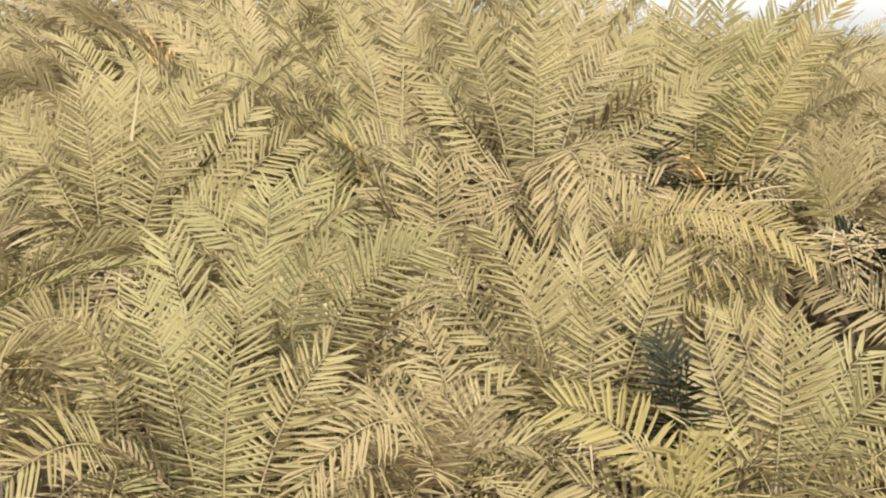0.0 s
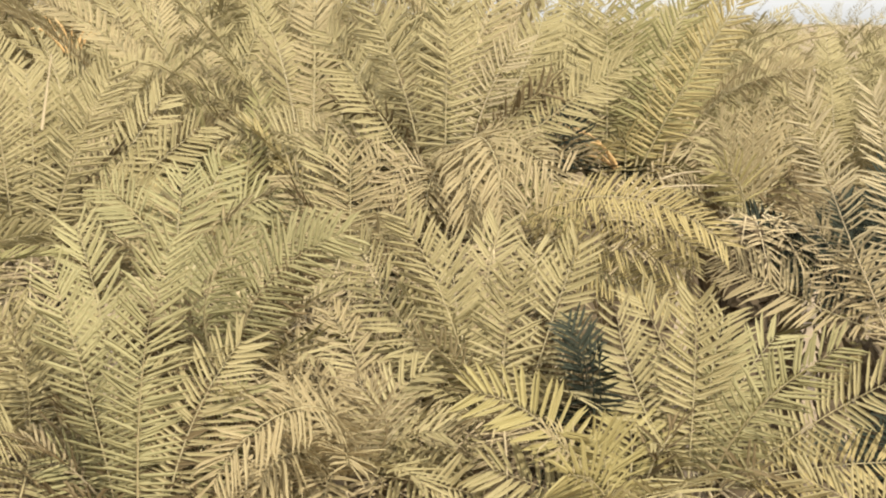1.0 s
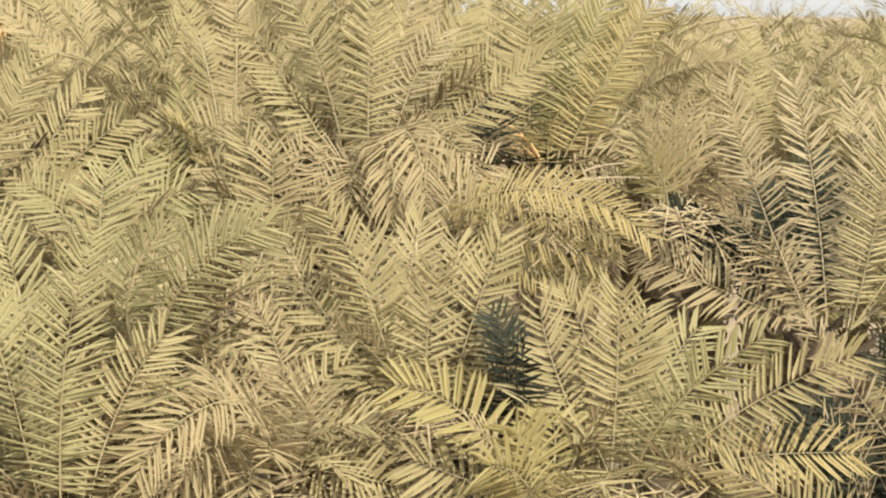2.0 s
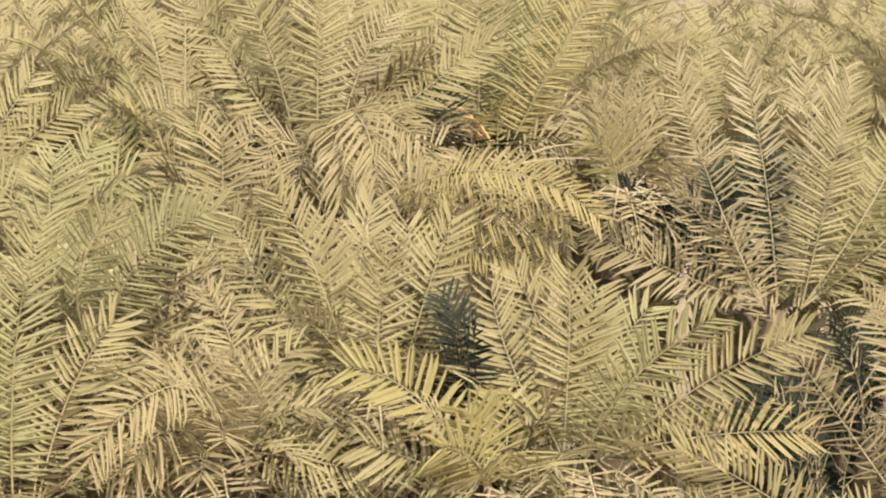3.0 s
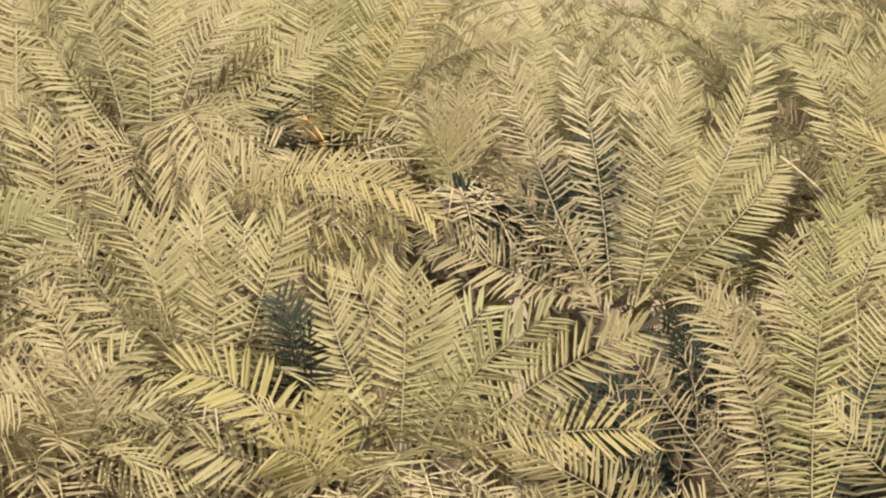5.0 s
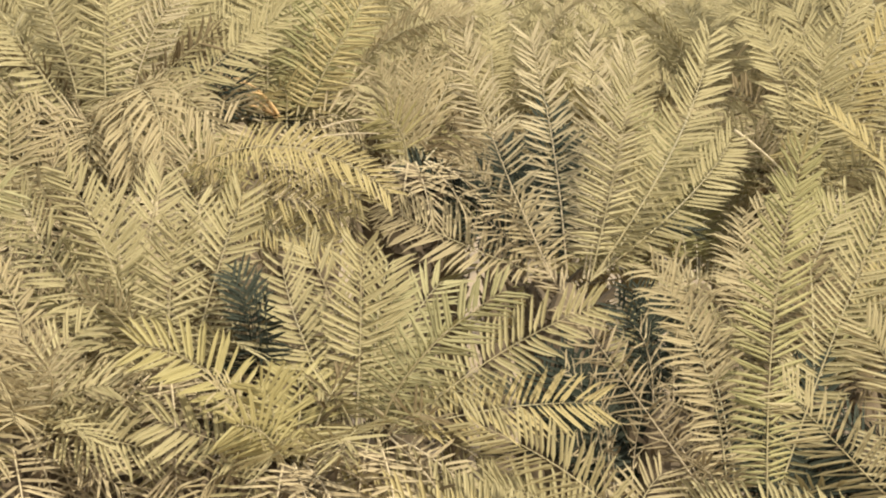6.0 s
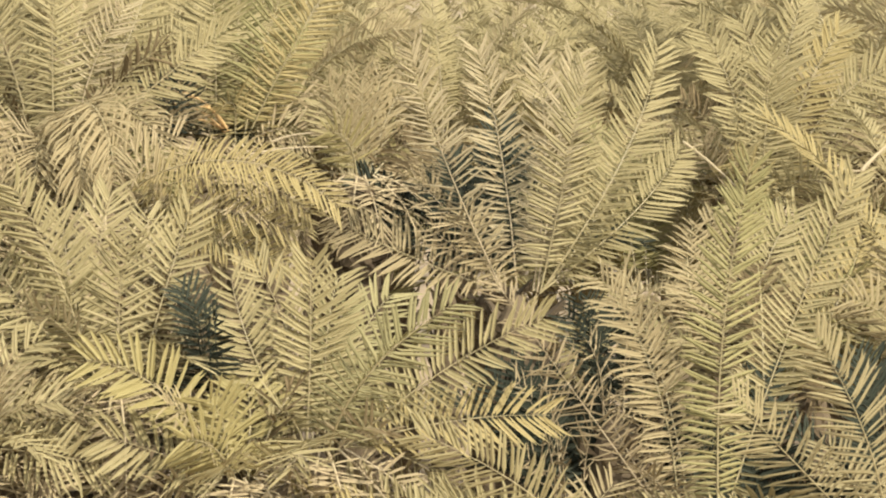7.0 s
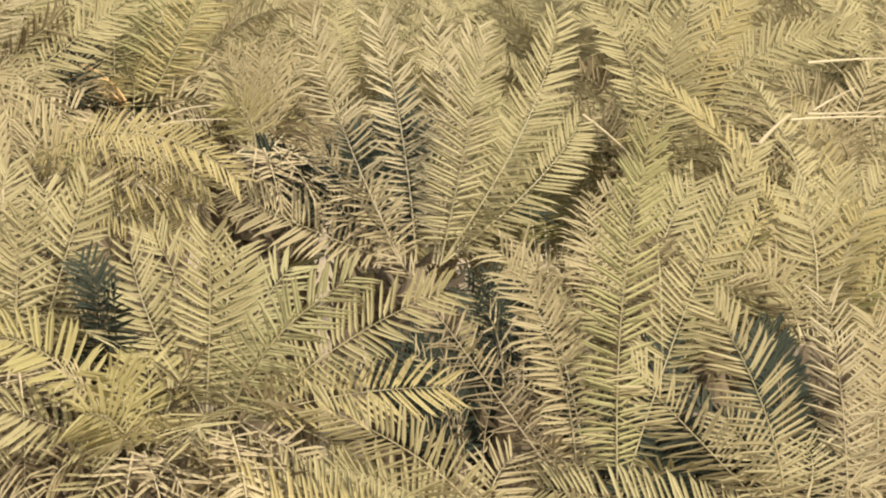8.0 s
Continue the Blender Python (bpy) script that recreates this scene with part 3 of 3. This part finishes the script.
crown(palm, 22, [
    (219, 56, 1.44, 115, -18, 80, "thin"),
    (233, 72, 1.17, 120, -31, -80, "thin"),
    (252, 67, 1.23, 130, -39, -80, "thin"),
    (285, 75, 0.91, 130, 12, 80, "straw"),
    (63, 85, 1.06, 43, -29, -33, "straw"),
    (115, 93, 1.18, 92, 9, 70, "straw"),
    (254, 47, 1.17, 131, 7, -15, "thin"),
], apart=(0, 1))
fill(palm, 22, 8, az=(8, 172), el=(5, 78), length=(0.7, 1.0), tones=BEHIND)
fill(palm, 72, 6, az=(190, 350), el=(-50, -15), length=(0.8, 1.2), tones=("dry", "dusty"))
stalk(palm, "bare_stalk", (-0.74, -1.00, 1.17), (0.09, -1.00, 1.20), (0, 0, 0.01), 0.014, DRY_RIB, "bare straw-coloured stalk")
stalk(palm, "bare_stalk", (-0.89, -1.00, 0.68), (0.09, -1.00, 0.69), (0, 0, 0.01), 0.014, DRY_RIB, "bare straw-coloured stalk")
stalk(palm, "bare_stalk", (-0.74, -1.00, 0.73), (0.09, -1.00, 0.75), (0, 0, -0.01), 0.012, DRY_RIB, "bare straw-coloured stalk")
stalk(palm, "bare_stalk", (-0.68, -1.00, 0.76), (-0.30, -1.00, 0.95), (0, 0, 0.01), 0.012, DRY_RIB, "bare straw-coloured stalk")
stalk(palm, "bare_stalk", (-1.40, -1.00, 0.53), (-1.17, -1.00, 0.48), (0, 0, -0.02), 0.014, DRY_RIB, "bare straw-coloured stalk")
stalk(palm, "bare_stalk", (-1.17, -1.00, 0.48), (-0.88, -1.00, 0.73), (0, 0, 0.02), 0.020, DRY_RIB, "bare straw-coloured stalk")

palm = date_palm((-0.07, 22.90, 7.02), "date palm with short straw-coloured fronds")
trunk(palm, 7.02, 22)
crown(palm, 23, [
    (65, 81, 0.89, 37, -19, -44, "straw"),
    (112, 92, 0.95, 46, 14, 37, "dusty"),
    (132, 73, 0.80, 42, 17, 66, "straw"),
    (57, 58, 0.75, 46, -29, -74, "dusty"),
    (81, 92, 0.83, 8, 7, -4, "straw"),
    (128, 45, 0.66, 65, 16, 80, "shag"),
    (302, 50, 0.75, 90, 15, 80, "shag"),
], apart=(0, 1))
fill(palm, 23, 6, az=(8, 172), el=(5, 78), length=(0.5, 0.7), tones=BEHIND)
fill(palm, 73, 6, az=(190, 350), el=(-50, -15), length=(0.6, 0.8), tones=("dry", "dusty"))

palm = date_palm((7.40, 19.90, 4.52), "date palm with faded pinkish and straw-coloured fronds")
trunk(palm, 4.52, 23)
crown(palm, 24, [
    (204, 88, 1.89, 13, -2, -55, "pink"),
    (46, 85, 1.43, 41, 38, 0, "straw"),
    (27, 67, 2.01, 23, 62, 0, "straw"),
    (35, 80, 1.88, 46, 61, 7, "straw"),
    (80, 93, 0.92, 17, 8, 15, "dry"),
], apart=(0, 1))
fill(palm, 24, 4, az=(8, 172), el=(5, 78), length=(1.0, 1.4), tones=BEHIND)

palm = date_palm((-3.73, 37.33, 8.28), "date palm with a cluster of bright orange stalks")
trunk(palm, 8.28, 2)
# straw tone throughout: distance haze put into the pale leaf colour
fill(palm, 3, 38, az=(-15, 195), el=(0, 80), tones=("straw",))
fill(palm, 90, 10, az=(190, 350), el=(-45, 0), tones=("straw",))
stalk_fan(palm, 1, 13, (150, 390), (25, 78), (0.4, 0.75), 0.015, ORANGE, "bright orange stalk")
stalk(palm, "bare_stalk", (-0.43, -1.07, -0.79), (-0.22, -1.07, 0.27), (0, 0, 0), 0.028, DRY_RIB, "bare straw-coloured stalk")

palm = date_palm((-1.11, 33.33, 7.11), "hazy date palm with thin dusty fronds")
trunk(palm, 7.11, 16)
crown(palm, 17, [
    (340, 48, 1.59, 90, -0, -78, "dusty"),
    (205, 55, 1.5, 104, -1, 78, "dusty"),
    (134, 71, 2.11, 24, -4, 39, "dusty"),
    (48, 73, 2.09, 21, 3, -39, "dusty"),
    (85, 88, 2.05, 39, -1, -7, "dusty"),
    (212, -7, 1.5, 84, -0, 58, "dusty"),
])
# straw mixed in to lighten this palm as haze would
fill(palm, 17, 34, el=(-20, 80), tones=("straw", "dusty"))
stalk(palm, "bare_stalk", (0.16, -1.07, 0.87), (1.10, -1.07, 0.74), (0, 0, 0.01), 0.018, DRY_RIB, "bare straw-coloured stalk")
stalk(palm, "bare_stalk", (0.77, -1.07, 0.95), (1.03, -1.07, 0.93), (0, 0, 0), 0.03, DRY_RIB, "bare straw-coloured stalk")
stalk(palm, "bare_stalk", (0.35, -1.07, 0.65), (1.13, -1.07, 0.52), (0, 0, 0.01), 0.014, DRY_RIB, "bare straw-coloured stalk")

# Eight added palms: their near-black leaves stand for shade in the gaps.
palm = date_palm((10.44, 28.33, 7.37), "palm behind bare stalks, its leaves coloured dark as shade")
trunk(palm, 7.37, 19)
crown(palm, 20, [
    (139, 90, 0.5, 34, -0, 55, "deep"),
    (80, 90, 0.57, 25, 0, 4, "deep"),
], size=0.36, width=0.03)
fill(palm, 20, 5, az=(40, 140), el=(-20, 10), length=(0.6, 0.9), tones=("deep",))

palm = date_palm((4.59, 24.27, 6.40), "shade-coloured palm filling the gaps between stiff fronds")
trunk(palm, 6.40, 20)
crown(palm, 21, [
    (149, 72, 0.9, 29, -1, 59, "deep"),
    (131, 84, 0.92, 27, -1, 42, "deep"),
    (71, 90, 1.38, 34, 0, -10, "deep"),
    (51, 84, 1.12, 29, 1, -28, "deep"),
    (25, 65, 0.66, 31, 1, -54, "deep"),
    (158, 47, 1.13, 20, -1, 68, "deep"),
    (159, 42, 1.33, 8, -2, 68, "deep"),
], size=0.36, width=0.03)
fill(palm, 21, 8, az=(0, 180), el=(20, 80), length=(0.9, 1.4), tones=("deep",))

palm = date_palm((5.99, 20.87, 4.47), "low palm with shade put into its dark leaf colour")
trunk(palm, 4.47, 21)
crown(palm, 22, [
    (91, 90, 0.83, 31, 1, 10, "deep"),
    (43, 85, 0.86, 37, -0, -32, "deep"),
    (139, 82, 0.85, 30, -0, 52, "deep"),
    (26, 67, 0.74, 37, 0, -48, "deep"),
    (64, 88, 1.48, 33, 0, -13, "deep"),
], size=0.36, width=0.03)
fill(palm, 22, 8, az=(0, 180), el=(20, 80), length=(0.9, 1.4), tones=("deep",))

palm = date_palm((1.96, 24.67, 7.66), "shade-coloured palm set in a hollow of the grove")
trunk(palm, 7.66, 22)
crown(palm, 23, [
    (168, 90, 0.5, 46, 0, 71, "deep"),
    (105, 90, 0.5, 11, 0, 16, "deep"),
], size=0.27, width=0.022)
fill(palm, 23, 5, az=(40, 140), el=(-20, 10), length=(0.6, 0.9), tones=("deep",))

palm = date_palm((4.94, 20.93, 5.66), "shade-coloured palm filling the gap between crowns")
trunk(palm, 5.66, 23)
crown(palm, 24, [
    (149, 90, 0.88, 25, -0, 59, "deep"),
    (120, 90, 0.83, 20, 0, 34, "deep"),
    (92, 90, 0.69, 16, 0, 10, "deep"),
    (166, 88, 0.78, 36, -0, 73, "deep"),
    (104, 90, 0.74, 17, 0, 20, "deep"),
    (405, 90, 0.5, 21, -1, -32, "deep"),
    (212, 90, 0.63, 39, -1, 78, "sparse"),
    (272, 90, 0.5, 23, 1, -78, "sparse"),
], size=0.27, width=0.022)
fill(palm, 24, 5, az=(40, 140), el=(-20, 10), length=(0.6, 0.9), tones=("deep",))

palm = date_palm((4.57, 20.87, 4.95), "shade-coloured palm low in a dark gap")
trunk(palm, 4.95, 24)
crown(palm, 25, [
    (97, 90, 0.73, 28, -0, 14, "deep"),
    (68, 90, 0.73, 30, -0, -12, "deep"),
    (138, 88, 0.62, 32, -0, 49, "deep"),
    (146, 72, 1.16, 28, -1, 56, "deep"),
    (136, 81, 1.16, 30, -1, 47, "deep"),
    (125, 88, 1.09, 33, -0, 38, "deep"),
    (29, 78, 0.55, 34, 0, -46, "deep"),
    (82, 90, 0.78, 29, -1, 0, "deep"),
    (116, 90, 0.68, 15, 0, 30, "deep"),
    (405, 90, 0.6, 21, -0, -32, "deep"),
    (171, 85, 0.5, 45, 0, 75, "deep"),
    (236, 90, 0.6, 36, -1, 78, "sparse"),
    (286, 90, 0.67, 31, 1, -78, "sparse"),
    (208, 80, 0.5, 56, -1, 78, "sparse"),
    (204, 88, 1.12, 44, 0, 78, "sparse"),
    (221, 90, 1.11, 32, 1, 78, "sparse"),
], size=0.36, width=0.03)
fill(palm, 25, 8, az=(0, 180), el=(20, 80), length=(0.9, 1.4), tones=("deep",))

palm = date_palm((1.83, 20.27, 6.12), "shade-coloured palm filling a narrow gap")
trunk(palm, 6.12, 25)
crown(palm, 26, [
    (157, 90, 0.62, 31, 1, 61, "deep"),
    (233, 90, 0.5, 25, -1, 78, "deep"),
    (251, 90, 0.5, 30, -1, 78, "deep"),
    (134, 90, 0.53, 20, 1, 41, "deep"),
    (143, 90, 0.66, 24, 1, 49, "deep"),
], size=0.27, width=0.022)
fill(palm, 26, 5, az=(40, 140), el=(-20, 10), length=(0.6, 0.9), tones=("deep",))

palm = date_palm((7.02, 20.67, 4.61), "shade-coloured palm filling the gap under pale fronds")
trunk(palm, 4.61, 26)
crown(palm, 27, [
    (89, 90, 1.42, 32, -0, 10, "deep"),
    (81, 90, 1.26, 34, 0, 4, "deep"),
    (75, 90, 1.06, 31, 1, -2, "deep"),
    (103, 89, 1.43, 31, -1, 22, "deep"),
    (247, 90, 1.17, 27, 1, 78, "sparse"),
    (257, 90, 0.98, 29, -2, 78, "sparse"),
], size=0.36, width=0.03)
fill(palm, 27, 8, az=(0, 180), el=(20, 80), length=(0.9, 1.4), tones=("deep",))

for k, place in enumerate([
    (-6.27, 33.33, 7.05),
    (-5.45, 37.33, 7.28),
    (-1.80, 29.33, 6.74),
    (-0.37, 38.67, 8.22),
    (6.88, 40.00, 6.67),
    (9.57, 42.67, 6.59),
    (9.92, 38.67, 6.95),
    (9.75, 30.00, 7.37),
    (11.65, 37.33, 8.17),
    (3.94, 36.00, 7.24),
    (-4.35, 22.00, 6.07),
    (8.22, 22.60, 5.60),
    (1.43, 33.33, 7.75),
    (-1.10, 24.67, 6.06),
    (10.28, 26.67, 7.14),
    (6.36, 25.67, 6.03),
    (-2.68, 37.33, 7.92),
    (-5.55, 41.33, 8.60),
    (0.29, 25.00, 6.03),
    (-1.35, 28.50, 7.2),
    (-0.45, 27.00, 7.25),
    (-2.35, 31.00, 7.7),
    (-1.10, 33.00, 7.9),
    (-2.70, 27.00, 7.0),
]):
    palm = date_palm(place)
    trunk(palm, place[2], 30 + k)
    # beyond 26.5 m the paler straw is mixed in, haze as leaf colour
    fill(palm, 70 + k, 34, az=(-10, 190), el=(0, 82), length=(1.9, 2.7), tones=("straw", "dusty", "dusty") if place[1] > 26.5 else ("dusty", "gold", "dusty", "green"))
    fill(palm, 170 + k, 8, az=(190, 350), el=(-40, 10), length=(1.6, 2.2), tones=("straw", "dusty"))

FAR = [far_kind(200 + k) for k in range(4)]
FARTHER = [far_kind(210 + k, 0.15, 22) for k in range(3)]
rng = np.random.default_rng(11)
spots = []
for depth, step in ((44, 1.3), (53, 1.8), (64, 2.2), (79, 2.6), (105, 2.8), (150, 3.2), (215, 4.0), (320, 5.0)):
    x = -0.285 * depth
    while x < 0.51 * depth:
        y = depth + rng.uniform(-0.07, 0.07) * depth
        turned = x / y
        rise = 0.0098 if turned < 0.1275 else (-0.0033 if turned < 0.225 else 0.003)
        spots.append((x, y, EYE + (rise * y - 2.3 * rng.uniform(0.95, 1.25) if y < 92 else -2.1 * rng.uniform(0.9, 1.08))))
        x += step * rng.uniform(0.8, 1.2)
used = set()
for k, (x, y, z) in enumerate(spots):
    kind = FAR[k % 4] if y < 92 else FARTHER[k % 3]
    turn = pose(x, y, z, 0, 0, rng.uniform(0, 360))
    if kind.name in used:
        copy_thing(kind, turn)
    else:
        kind.matrix_basis = turn
        used.add(kind.name)
